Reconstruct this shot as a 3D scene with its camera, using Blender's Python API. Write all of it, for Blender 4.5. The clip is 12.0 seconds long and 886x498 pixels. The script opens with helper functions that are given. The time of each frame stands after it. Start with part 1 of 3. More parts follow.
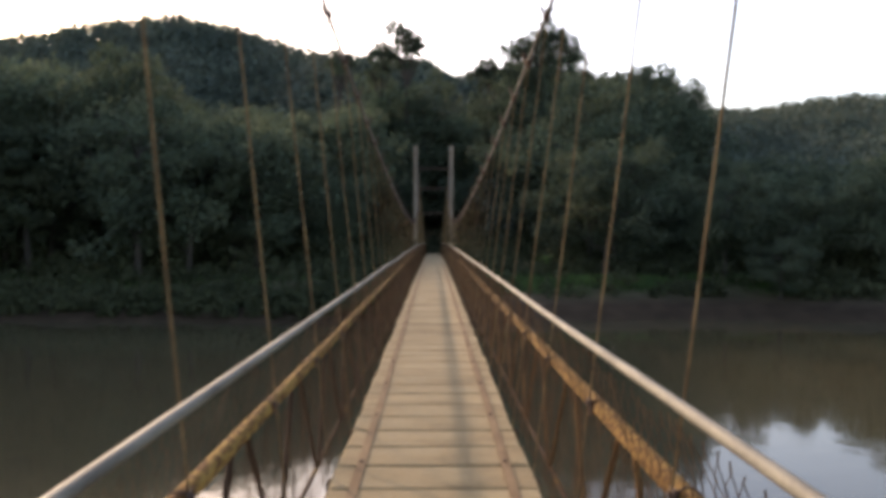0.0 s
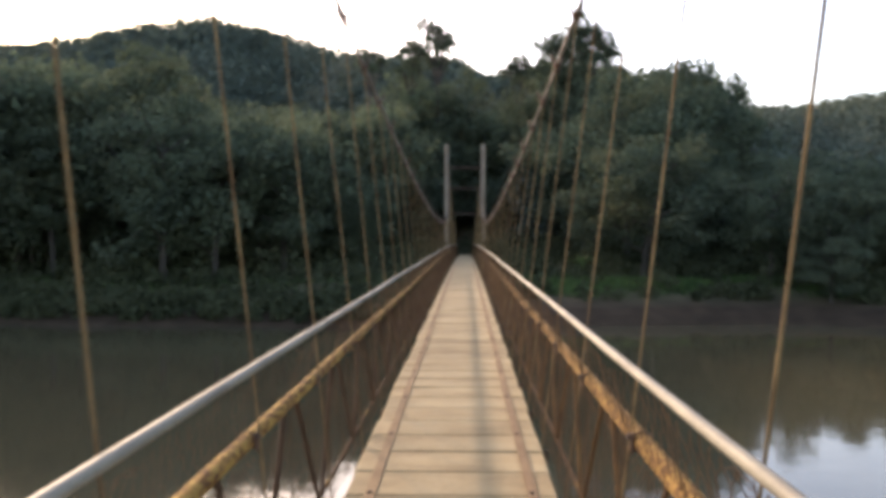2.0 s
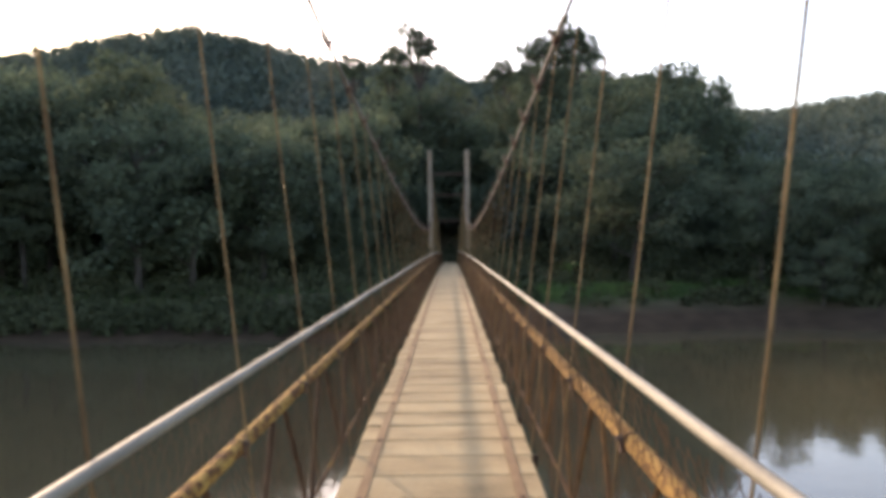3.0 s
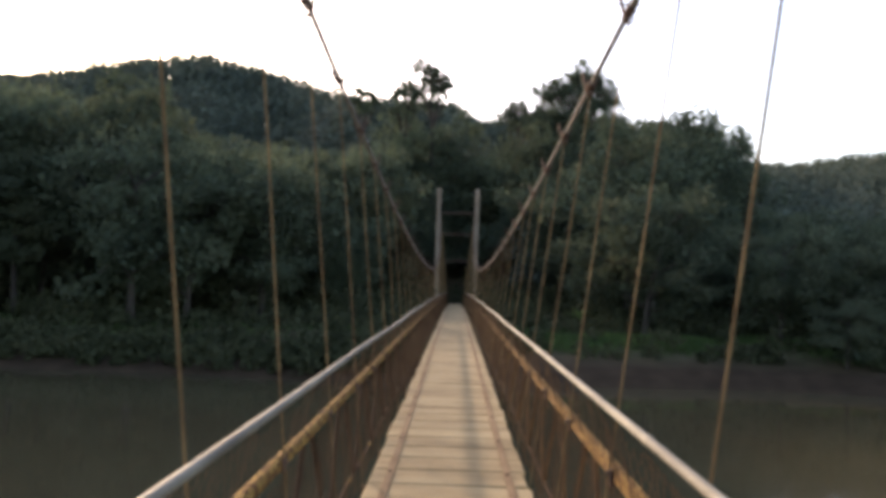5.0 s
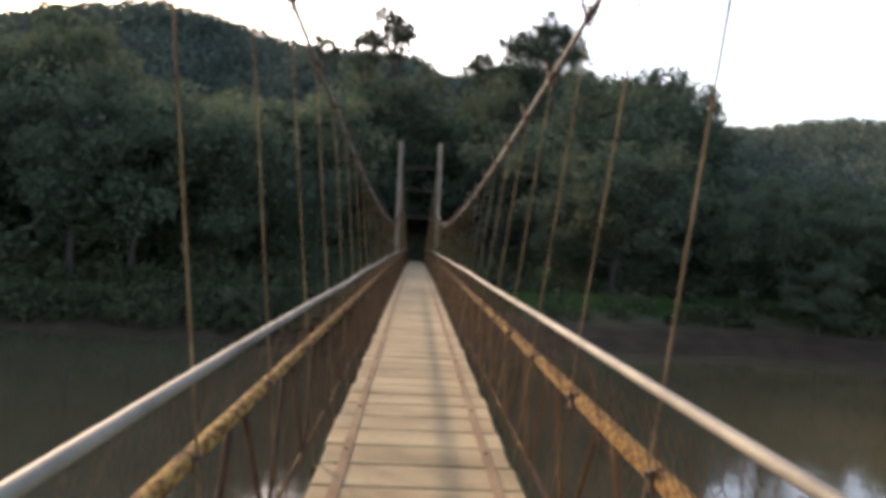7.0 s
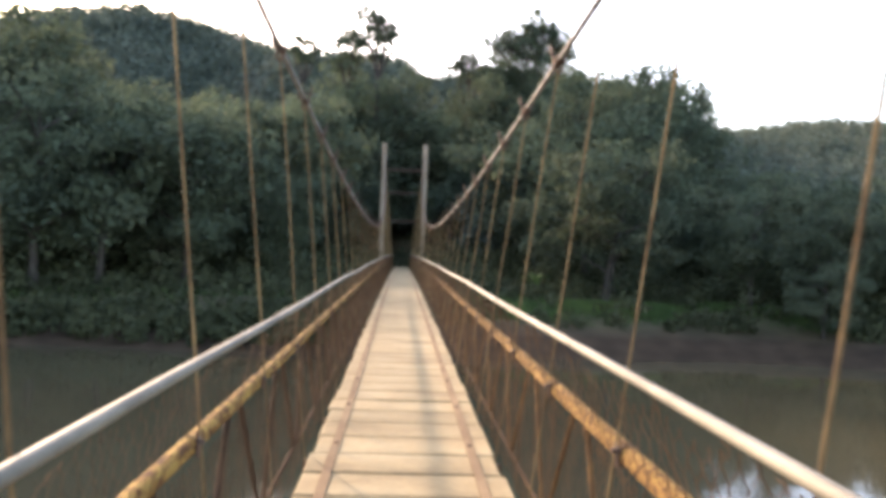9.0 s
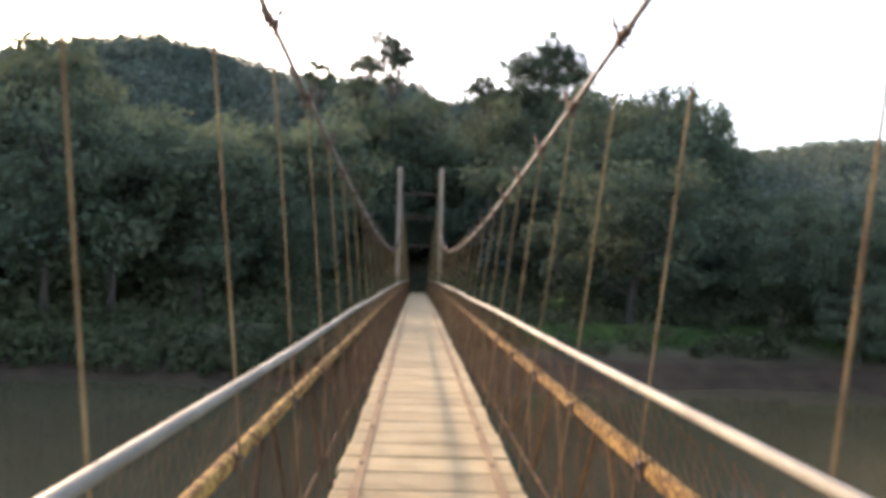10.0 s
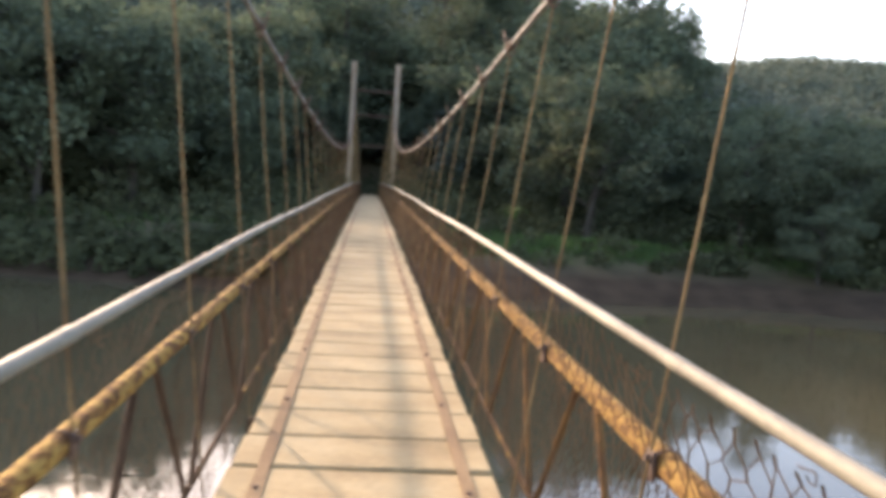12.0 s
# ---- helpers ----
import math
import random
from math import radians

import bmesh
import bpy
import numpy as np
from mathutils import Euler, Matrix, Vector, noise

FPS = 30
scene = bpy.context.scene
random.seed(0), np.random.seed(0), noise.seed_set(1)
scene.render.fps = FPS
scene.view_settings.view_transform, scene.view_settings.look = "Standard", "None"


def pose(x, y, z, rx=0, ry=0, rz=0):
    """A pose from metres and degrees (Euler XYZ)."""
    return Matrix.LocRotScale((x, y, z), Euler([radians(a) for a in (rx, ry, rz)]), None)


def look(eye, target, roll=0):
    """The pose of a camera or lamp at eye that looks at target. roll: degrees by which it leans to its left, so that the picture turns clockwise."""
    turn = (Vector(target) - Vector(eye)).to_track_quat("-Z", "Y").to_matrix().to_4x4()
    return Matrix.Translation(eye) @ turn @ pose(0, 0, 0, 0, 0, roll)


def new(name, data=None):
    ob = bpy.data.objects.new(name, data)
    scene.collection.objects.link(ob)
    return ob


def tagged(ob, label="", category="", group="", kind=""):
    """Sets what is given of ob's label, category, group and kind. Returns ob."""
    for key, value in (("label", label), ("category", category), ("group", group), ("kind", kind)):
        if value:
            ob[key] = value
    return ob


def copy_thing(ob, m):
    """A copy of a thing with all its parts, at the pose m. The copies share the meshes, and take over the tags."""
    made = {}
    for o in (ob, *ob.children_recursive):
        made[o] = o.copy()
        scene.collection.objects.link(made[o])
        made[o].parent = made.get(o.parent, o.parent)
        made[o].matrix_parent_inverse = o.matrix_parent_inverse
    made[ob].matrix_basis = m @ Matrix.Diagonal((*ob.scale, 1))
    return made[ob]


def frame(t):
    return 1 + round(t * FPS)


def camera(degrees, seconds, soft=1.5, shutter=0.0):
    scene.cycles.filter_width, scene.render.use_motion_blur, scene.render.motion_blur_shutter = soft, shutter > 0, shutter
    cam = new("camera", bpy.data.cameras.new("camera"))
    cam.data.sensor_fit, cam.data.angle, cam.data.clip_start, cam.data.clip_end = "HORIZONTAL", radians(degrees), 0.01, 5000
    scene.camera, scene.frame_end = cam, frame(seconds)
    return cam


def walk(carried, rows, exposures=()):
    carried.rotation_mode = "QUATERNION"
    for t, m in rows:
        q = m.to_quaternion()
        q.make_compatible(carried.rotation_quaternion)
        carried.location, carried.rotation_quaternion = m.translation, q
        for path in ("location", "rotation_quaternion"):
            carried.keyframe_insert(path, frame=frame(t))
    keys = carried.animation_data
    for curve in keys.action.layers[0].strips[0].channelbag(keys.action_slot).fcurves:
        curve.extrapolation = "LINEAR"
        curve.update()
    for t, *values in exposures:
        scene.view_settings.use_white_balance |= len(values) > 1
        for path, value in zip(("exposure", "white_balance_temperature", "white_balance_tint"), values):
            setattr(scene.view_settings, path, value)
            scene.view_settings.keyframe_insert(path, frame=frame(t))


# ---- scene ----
# Camera: carried along a suspension footbridge. y runs along the bridge, x across it, z = 0 is the walking surface.
cam = camera(56.0, 12.0, soft=4.6, shutter=0.5)
ROWS = [
    (0.0, 0.000, -0.200, 1.521, -0.65, -1.09, 0.00),
    (0.5, 0.131, 0.315, 1.536, -0.67, -0.21, 1.74),
    (1.0, 0.115, 0.789, 1.530, -1.93, 0.19, -2.16),
    (1.5, 0.116, 1.330, 1.514, 3.89, -0.19, -2.40),
    (2.0, 0.093, 1.885, 1.520, 1.58, -1.03, 0.16),
    (2.5, 0.100, 2.639, 1.500, 0.99, -0.73, 1.45),
    (4.5, -0.021, 4.983, 1.548, -2.07, 1.05, -1.70),
    (5.0, 0.012, 5.622, 1.563, 0.89, 2.21, -1.77),
    (5.5, -0.005, 6.295, 1.508, -0.22, 1.46, -0.80),
    (6.0, 0.001, 6.940, 1.495, 0.19, 0.10, -0.49),
    (6.5, -0.042, 7.562, 1.474, -1.60, -0.60, -2.42),
    (8.5, -0.089, 10.167, 1.428, -2.24, -0.33, -2.69),
    (9.0, -0.065, 10.810, 1.427, -2.88, -0.18, -2.04),
    (9.5, -0.116, 11.465, 1.431, -1.58, 1.29, -2.31),
    (10.0, -0.114, 12.090, 1.420, -1.78, 1.49, -1.55),
    (10.5, -0.096, 12.747, 1.435, 1.72, 0.82, -0.37),
    (11.0, -0.077, 13.382, 1.432, -2.27, 1.79, -0.81),
    (11.5, -0.039, 13.960, 1.426, -1.28, -4.84, -2.06),
    (12.0, -0.051, 14.564, 1.423, -4.99, -5.00, -3.72),
]
EXPOSURES = [(t, round(e + 0.32, 2), 6750, 23) for t, e in [(0.0, 1.02), (1.0, 1.17), (1.5, 1.32), (2.5, 1.62), (4.3, 1.27), (5.0, 1.17), (6.0, 0.87), (6.7, 1.12), (8.3, 2.07), (9.0, 2.17), (10.0, 2.02), (11.0, 1.77), (11.5, 1.67), (12.0, 2.12)]]
walk(cam, [(t, pose(x, y, z, 90 + pitch, roll, yaw)) for t, x, y, z, yaw, pitch, roll in ROWS], EXPOSURES)

# ---- light: low afternoon sun ahead and to the left, hazy bright sky ----
SUN_EL, SUN_AZ = 18.6, -31.3
world = bpy.data.worlds.new("sky")
scene.world = world
world.use_nodes = True
wn, wl = world.node_tree.nodes, world.node_tree.links
sky = wn.new("ShaderNodeTexSky")
sky.sky_type, sky.sun_disc = "NISHITA", False
sky.sun_elevation, sky.sun_rotation = radians(SUN_EL), radians(SUN_AZ)
sky.air_density, sky.dust_density, sky.ozone_density = 1.1, 2.2, 1.3
wl.new(sky.outputs[0], wn["Background"].inputs[0])
wn["Background"].inputs[1].default_value = 0.15
sun = new("sun", bpy.data.lights.new("sun", "SUN"))
sun.data.energy, sun.data.angle, sun.data.color = 1.95, radians(2.2), (1.0, 0.81, 0.56)
_sd = Vector((math.sin(radians(SUN_AZ)) * math.cos(radians(SUN_EL)), math.cos(radians(SUN_AZ)) * math.cos(radians(SUN_EL)), math.sin(radians(SUN_EL))))
sun.matrix_world = look(_sd * 60, (0, 0, 0))


# ---- materials ----
def material(name, colours, scale=4.0, stretch=(1, 1, 1), rough=0.8, metal=0.0, bump=0.3, bump_scale=40.0, vary=0.0, detail=6.0, coords="Object", through_light=0.0):
    """Noise between two or three colours at one scale, finer mottling at another, relief from a third."""
    m = bpy.data.materials.new(name)
    m.use_nodes = True
    n, l = m.node_tree.nodes, m.node_tree.links
    b = n["Principled BSDF"]
    tc = n.new("ShaderNodeTexCoord")
    mp = n.new("ShaderNodeMapping")
    mp.inputs["Scale"].default_value = stretch
    if coords == "World":
        geo = n.new("ShaderNodeNewGeometry")
        l.new(geo.outputs["Position"], mp.inputs[0])
    else:
        l.new(tc.outputs["Object"], mp.inputs[0])
    vec = mp.outputs[0]
    info = n.new("ShaderNodeObjectInfo")
    if vary:
        add = n.new("ShaderNodeVectorMath")
        mul = n.new("ShaderNodeMath")
        mul.operation, mul.inputs[1].default_value = "MULTIPLY", 37.0
        l.new(info.outputs["Random"], mul.inputs[0])
        l.new(vec, add.inputs[0])
        l.new(mul.outputs[0], add.inputs[1])
        vec = add.outputs[0]
    big = n.new("ShaderNodeTexNoise")
    big.inputs["Scale"].default_value, big.inputs["Detail"].default_value = scale, detail
    l.new(vec, big.inputs["Vector"])
    ramp = n.new("ShaderNodeValToRGB")
    el = ramp.color_ramp.elements
    el[0].position, el[1].position = 0.33, 0.67
    el[0].color, el[1].color = (*colours[0], 1), (*colours[-1], 1)
    if len(colours) > 2:
        e = el.new(0.5)
        e.color = (*colours[1], 1)
    l.new(big.outputs["Fac"], ramp.inputs[0])
    fine = n.new("ShaderNodeTexNoise")
    fine.inputs["Scale"].default_value, fine.inputs["Detail"].default_value = bump_scale, 5.0
    l.new(vec, fine.inputs["Vector"])
    hsv = n.new("ShaderNodeHueSaturation")
    l.new(ramp.outputs[0], hsv.inputs["Color"])
    val = n.new("ShaderNodeMapRange")
    val.inputs["To Min"].default_value, val.inputs["To Max"].default_value = 0.7, 1.3
    l.new(fine.outputs["Fac"], val.inputs["Value"])
    if vary:
        rv = n.new("ShaderNodeMapRange")
        rv.inputs["To Min"].default_value, rv.inputs["To Max"].default_value = 1 - vary, 1 + vary
        l.new(info.outputs["Random"], rv.inputs["Value"])
        mm = n.new("ShaderNodeMath")
        mm.operation = "MULTIPLY"
        l.new(val.outputs[0], mm.inputs[0])
        l.new(rv.outputs[0], mm.inputs[1])
        l.new(mm.outputs[0], hsv.inputs["Value"])
    else:
        l.new(val.outputs[0], hsv.inputs["Value"])
    l.new(hsv.outputs[0], b.inputs["Base Color"])
    b.inputs["Specular IOR Level"].default_value = 0.15 if through_light else 0.5
    b.inputs["Roughness"].default_value, b.inputs["Metallic"].default_value = rough, metal
    if bump:
        bp = n.new("ShaderNodeBump")
        bp.inputs["Strength"].default_value, bp.inputs["Distance"].default_value = bump, 0.01
        l.new(fine.outputs["Fac"], bp.inputs["Height"])
        l.new(bp.outputs[0], b.inputs["Normal"])
    if through_light:
        tr = n.new("ShaderNodeBsdfTranslucent")
        l.new(hsv.outputs[0], tr.inputs["Color"])
        mix = n.new("ShaderNodeMixShader")
        mix.inputs[0].default_value = through_light
        l.new(b.outputs[0], mix.inputs[1])
        l.new(tr.outputs[0], mix.inputs[2])
        l.new(mix.outputs[0], n["Material Output"].inputs[0])
    return m


PLANK = material("weathered_plank", [(0.222, 0.158, 0.078), (0.298, 0.220, 0.112), (0.338, 0.258, 0.138)], 1.6, (1.0, 1.8, 2), 0.88, 0, 0.35, 22, 0.09, coords="Object")
FLAT_BAR = material("rusty_flat_bar", [(0.165, 0.100, 0.050), (0.250, 0.165, 0.085)], 3, (1, 0.6, 1), 0.95, 0.0, 0.4, 60)
GALVANISED = material("worn_galvanised_pipe", [(0.102, 0.090, 0.064), (0.174, 0.156, 0.112), (0.218, 0.196, 0.142)], 5, (1, 0.5, 1), 0.72, 0.1, 0.2, 70)
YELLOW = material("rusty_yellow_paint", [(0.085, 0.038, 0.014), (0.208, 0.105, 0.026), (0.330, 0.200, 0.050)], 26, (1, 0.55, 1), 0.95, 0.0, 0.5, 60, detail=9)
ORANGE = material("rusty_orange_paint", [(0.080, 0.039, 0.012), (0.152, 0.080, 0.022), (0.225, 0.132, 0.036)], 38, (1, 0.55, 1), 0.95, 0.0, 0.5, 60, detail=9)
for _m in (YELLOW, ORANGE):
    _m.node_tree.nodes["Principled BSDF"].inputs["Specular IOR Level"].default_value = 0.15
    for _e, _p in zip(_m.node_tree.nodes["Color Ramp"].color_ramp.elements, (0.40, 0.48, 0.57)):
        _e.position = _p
for _m in (FLAT_BAR, PLANK):
    _m.node_tree.nodes["Principled BSDF"].inputs["Specular IOR Level"].default_value = 0.2
LOWER = material("mostly_rusted_yellow_paint", [(0.050, 0.026, 0.014), (0.080, 0.042, 0.018), (0.230, 0.140, 0.030)], 5, (1, 0.5, 1), 0.95, 0.0, 0.5, 60, detail=9)
for _e, _p in zip(LOWER.node_tree.nodes["Color Ramp"].color_ramp.elements, (0.40, 0.58, 0.68)):
    _e.position = _p
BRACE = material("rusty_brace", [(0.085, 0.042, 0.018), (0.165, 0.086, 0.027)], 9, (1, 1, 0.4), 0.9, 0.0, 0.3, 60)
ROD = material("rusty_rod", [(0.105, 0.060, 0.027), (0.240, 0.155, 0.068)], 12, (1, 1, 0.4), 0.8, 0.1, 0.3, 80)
# rust of the floor beams; on the left braces its dark brown stands for shade
RUST_AND_SHADE = material("brown_rust_and_shade", [(0.040, 0.022, 0.013), (0.085, 0.047, 0.026)], 7, (1, 1, 1), 0.9, 0.0, 0.4, 50)
for _m in (RUST_AND_SHADE, BRACE, ROD, LOWER):
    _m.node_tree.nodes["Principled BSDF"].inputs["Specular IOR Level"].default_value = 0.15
DARK_STEEL = material("dark_rusty_steel", [(0.06, 0.04, 0.03), (0.14, 0.075, 0.045)], 9, (1, 1, 1), 0.8, 0.2, 0.4, 60)
CABLE = material("grey_steel_cable", [(0.13, 0.118, 0.098), (0.29, 0.270, 0.235)], 6, (1, 1, 1), 0.75, 0.0, 0.4, 120)
CABLE.node_tree.nodes["Principled BSDF"].inputs["Specular IOR Level"].default_value = 0.2
WIRE = material("rusty_wire", [(0.058, 0.032, 0.016), (0.105, 0.058, 0.028)], 6, (1, 1, 1), 0.95, 0.0, 0.0, 60)
WIRE.node_tree.nodes["Principled BSDF"].inputs["Specular IOR Level"].default_value = 0.1
CONCRETE = material("weathered_pale_concrete", [(0.28, 0.195, 0.12), (0.44, 0.345, 0.24)], 1.4, (1, 1, 0.5), 0.9, 0, 0.3, 20)
BARK = material("grey_brown_bark", [(0.030, 0.025, 0.020), (0.060, 0.051, 0.040)], 3, (1, 1, 0.3), 0.95, 0, 0.5, 18, 0.2)
PALE_BARK = material("pale_bark", [(0.14, 0.125, 0.10), (0.26, 0.24, 0.20)], 3, (1, 1, 0.3), 0.95, 0, 0.5, 18, 0.2)
LEAF = material("dark_green_leaves", [(0.064, 0.084, 0.055), (0.084, 0.108, 0.065), (0.108, 0.124, 0.076)], 0.35, rough=0.9, bump=0, bump_scale=2.5, vary=0.20, through_light=0.34)
# bluer than the near leaves: distance haze mixed into the leaf colour
LEAF_FAR_HAZED = material("hazed_hillside_leaves", [(0.062, 0.082, 0.064), (0.084, 0.106, 0.079), (0.110, 0.124, 0.094)], 0.05, rough=0.9, bump=0, bump_scale=0.5, coords="World", through_light=0.22)
SHRUB = material("dark_shrub_leaves", [(0.040, 0.048, 0.024), (0.056, 0.066, 0.032), (0.074, 0.080, 0.042)], 0.5, rough=0.9, bump=0, bump_scale=3, coords="World", through_light=0.25)
GRASS = material("bank_grass", [(0.05, 0.095, 0.03), (0.09, 0.145, 0.045)], 0.6, rough=0.7, bump=0, bump_scale=4, coords="World", through_light=0.3)

# ground: mud low on the banks, leaf litter and grass above
GROUND = material("mud_and_litter", [(0.05, 0.055, 0.025), (0.09, 0.085, 0.045), (0.13, 0.10, 0.06)], 0.15, rough=0.95, bump=0.6, bump_scale=1.2, coords="World")
_n, _l = GROUND.node_tree.nodes, GROUND.node_tree.links
_n["Principled BSDF"].inputs["Specular IOR Level"].default_value = 0.1
_geo, _sep, _mr, _mud = _n.new("ShaderNodeNewGeometry"), _n.new("ShaderNodeSeparateXYZ"), _n.new("ShaderNodeMapRange"), _n.new("ShaderNodeMix")
_l.new(_geo.outputs["Position"], _sep.inputs[0])
_l.new(_sep.outputs["Z"], _mr.inputs["Value"])
_mr.inputs["From Min"].default_value, _mr.inputs["From Max"].default_value = -3.2, -2.4
_mud.data_type = "RGBA"
_mn, _mc = _n.new("ShaderNodeTexNoise"), _n.new("ShaderNodeValToRGB")
_mn.inputs["Scale"].default_value, _mn.inputs["Detail"].default_value = 0.8, 8.0
_l.new(_geo.outputs["Position"], _mn.inputs["Vector"])
_l.new(_mn.outputs["Fac"], _mc.inputs[0])
_mc.color_ramp.elements[0].position, _mc.color_ramp.elements[1].position = 0.35, 0.65
_mc.color_ramp.elements[0].color, _mc.color_ramp.elements[1].color = (0.030, 0.021, 0.013, 1), (0.052, 0.036, 0.022, 1)
_l.new(_mc.outputs[0], _mud.inputs[6])
_l.new(_mr.outputs[0], _mud.inputs[0])
_old = _n["Principled BSDF"].inputs["Base Color"].links[0].from_socket
_l.new(_old, _mud.inputs[7])
_l.new(_mud.outputs[2], _n["Principled BSDF"].inputs["Base Color"])

WATER = bpy.data.materials.new("still_green_brown_water")
WATER.use_nodes = True
_n, _l = WATER.node_tree.nodes, WATER.node_tree.links
_b = _n["Principled BSDF"]
_b.inputs["Base Color"].default_value = (0.064, 0.056, 0.031, 1)
_b.inputs["Roughness"].default_value = 0.06
_b.inputs["IOR"].default_value = 1.33
_g, _w, _bp = _n.new("ShaderNodeNewGeometry"), _n.new("ShaderNodeTexNoise"), _n.new("ShaderNodeBump")
_w.inputs["Scale"].default_value, _w.inputs["Detail"].default_value = 0.9, 3.0
_l.new(_g.outputs["Position"], _w.inputs["Vector"])
_l.new(_w.outputs["Fac"], _bp.inputs["Height"])
_bp.inputs["Strength"].default_value, _bp.inputs["Distance"].default_value = 0.25, 0.03
_l.new(_bp.outputs[0], _b.inputs["Normal"])


# ---- mesh tools ----
def mesh_from(verts, faces, mat, name, smooth=False):
    me = bpy.data.meshes.new(name)
    me.from_pydata([tuple(p) for p in verts], [], [tuple(f) for f in faces])
    me.materials.append(mat)
    if smooth:
        me.polygons.foreach_set("use_smooth", [True] * len(me.polygons))
    me.update()
    return me


def part_mesh(name, me, parent=None, label=""):
    ob = new(name, me)
    if parent:
        ob.parent = parent
    return tagged(ob, label)


def tube(points, radii, sides=8, caps=True):
    """Rings round a line of points; radii one number or one a point."""
    pts = [Vector(p) for p in points]
    if isinstance(radii, (int, float)):
        radii = [radii] * len(pts)
    verts, faces = [], []
    for i, p in enumerate(pts):
        d = (pts[min(i + 1, len(pts) - 1)] - pts[max(i - 1, 0)]).normalized()
        side = d.cross(Vector((0, 0, 1)) if abs(d.z) < 0.9 else Vector((0, 1, 0))).normalized()
        up = side.cross(d)
        for k in range(sides):
            a = 2 * math.pi * k / sides
            verts.append(p + (side * math.cos(a) + up * math.sin(a)) * radii[i])
        if i:
            o = (i - 1) * sides
            for k in range(sides):
                faces.append((o + k, o + (k + 1) % sides, o + sides + (k + 1) % sides, o + sides + k))
    if caps:
        n = len(verts)
        verts += [v.copy() for v in verts[:sides]] + [v.copy() for v in verts[n - sides:n]]
        faces.append(tuple(range(n, n + sides))[::-1])
        faces.append(tuple(range(n + sides, n + 2 * sides)))
    return verts, faces


def box(cx, cy, cz, sx, sy, sz, bevel=0.0, rot=None):
    bm = bmesh.new()
    bmesh.ops.create_cube(bm, size=1)
    bmesh.ops.scale(bm, vec=(sx, sy, sz), verts=bm.verts)
    if bevel:
        bmesh.ops.bevel(bm, geom=bm.edges[:], offset=bevel, segments=1, affect="EDGES")
    if rot:
        bmesh.ops.rotate(bm, cent=(0, 0, 0), matrix=Euler([radians(a) for a in rot]).to_matrix(), verts=bm.verts)
    bmesh.ops.translate(bm, vec=(cx, cy, cz), verts=bm.verts)
    verts = [v.co.copy() for v in bm.verts]
    bm.verts.index_update()
    faces = [tuple(v.index for v in f.verts) for f in bm.faces]
    bm.free()
    return verts, faces


def joined(*pieces):
    verts, faces = [], []
    for v, f in pieces:
        o = len(verts)
        verts += list(v)
        faces += [tuple(i + o for i in q) for q in f]
    return verts, faces


# ---- the lie of the land ----
WATER_Z = -4.0
EYE0 = (0.0, 6.9)
SKYLINE = [(-60, 10), (-40, 11), (-28, 12.2), (-25, 13.2), (-22, 13.8), (-17.7, 14.6), (-14.8, 14.2), (-11, 13.4), (-9, 12.9), (-7, 12.6), (-4, 12.5), (-1, 12.6), (0, 11.8), (1.6, 11.2),
           (4, 11.6), (6, 12.0), (10, 11.8), (12, 10.9), (14, 11.4), (16.1, 10.9), (17.2, 9.2), (17.8, 8.45), (22.5, 8.4), (25.7, 8.8), (28, 8.8), (40, 8.0), (60, 7)]
_SA, _SE = np.array([a for a, _ in SKYLINE], float), np.array([e for _, e in SKYLINE], float)


def smooth(a, b, x):
    t = np.clip((x - a) / (b - a), 0, 1)
    return t * t * (3 - 2 * t)


def polar(x, y):
    return np.degrees(np.arctan2(x - EYE0[0], y - EYE0[1])), np.hypot(x - EYE0[0], y - EYE0[1])


def sky_height(x, y):
    """How high a thing at (x, y) may reach to touch the skyline."""
    az, r = polar(x, y)
    return 1.5 + r * np.tan(np.radians(np.interp(az, _SA, _SE)))


def ridge_distance(az):
    return 250 - 90 * smooth(-13, -6, az) + 190 * smooth(16, 24, az)


def far_shore(x):
    return 52.0 + 1.2 * np.sin(x * 0.11) + 0.6 * np.sin(x * 0.37 + 1) - 0.04 * np.clip(x, -40, 40)


def land(x, y):
    x, y = np.asarray(x, float), np.asarray(y, float)
    az, r = polar(x, y)
    d = y - far_shore(x)
    bank = -6.0 + 2.9 * smooth(-6, 3.0, d) + 1.2 * smooth(2.5, 9, d) + 0.9 * smooth(9, 34, d)
    R = ridge_distance(az)
    top = 1.5 + R * np.tan(np.radians(np.interp(az, _SA, _SE))) - np.where(az > 20, 6.5, 6.0)
    rise = smooth(0, 1, np.clip((r - 82) / (R - 82), 0, 1) * 0.72) / smooth(0, 1, 0.72)
    hill = np.where(d > 25, top * rise, 0)
    back = np.where(r > R, -0.10 * (r - R), 0)
    rough = 0.25 * np.sin(x * 0.23 + 1.3) * np.sin(y * 0.31) * smooth(2, 12, d)
    far = bank + hill * smooth(28, 48, d) + back + rough
    e = -9.0 - y
    near = -6.0 + 2.6 * smooth(-4, 1.5, e) + 2.5 * smooth(1, 6, e) + 0.03 * np.clip(e - 6, 0, None)
    return np.maximum(np.maximum(far, near), -6.0)


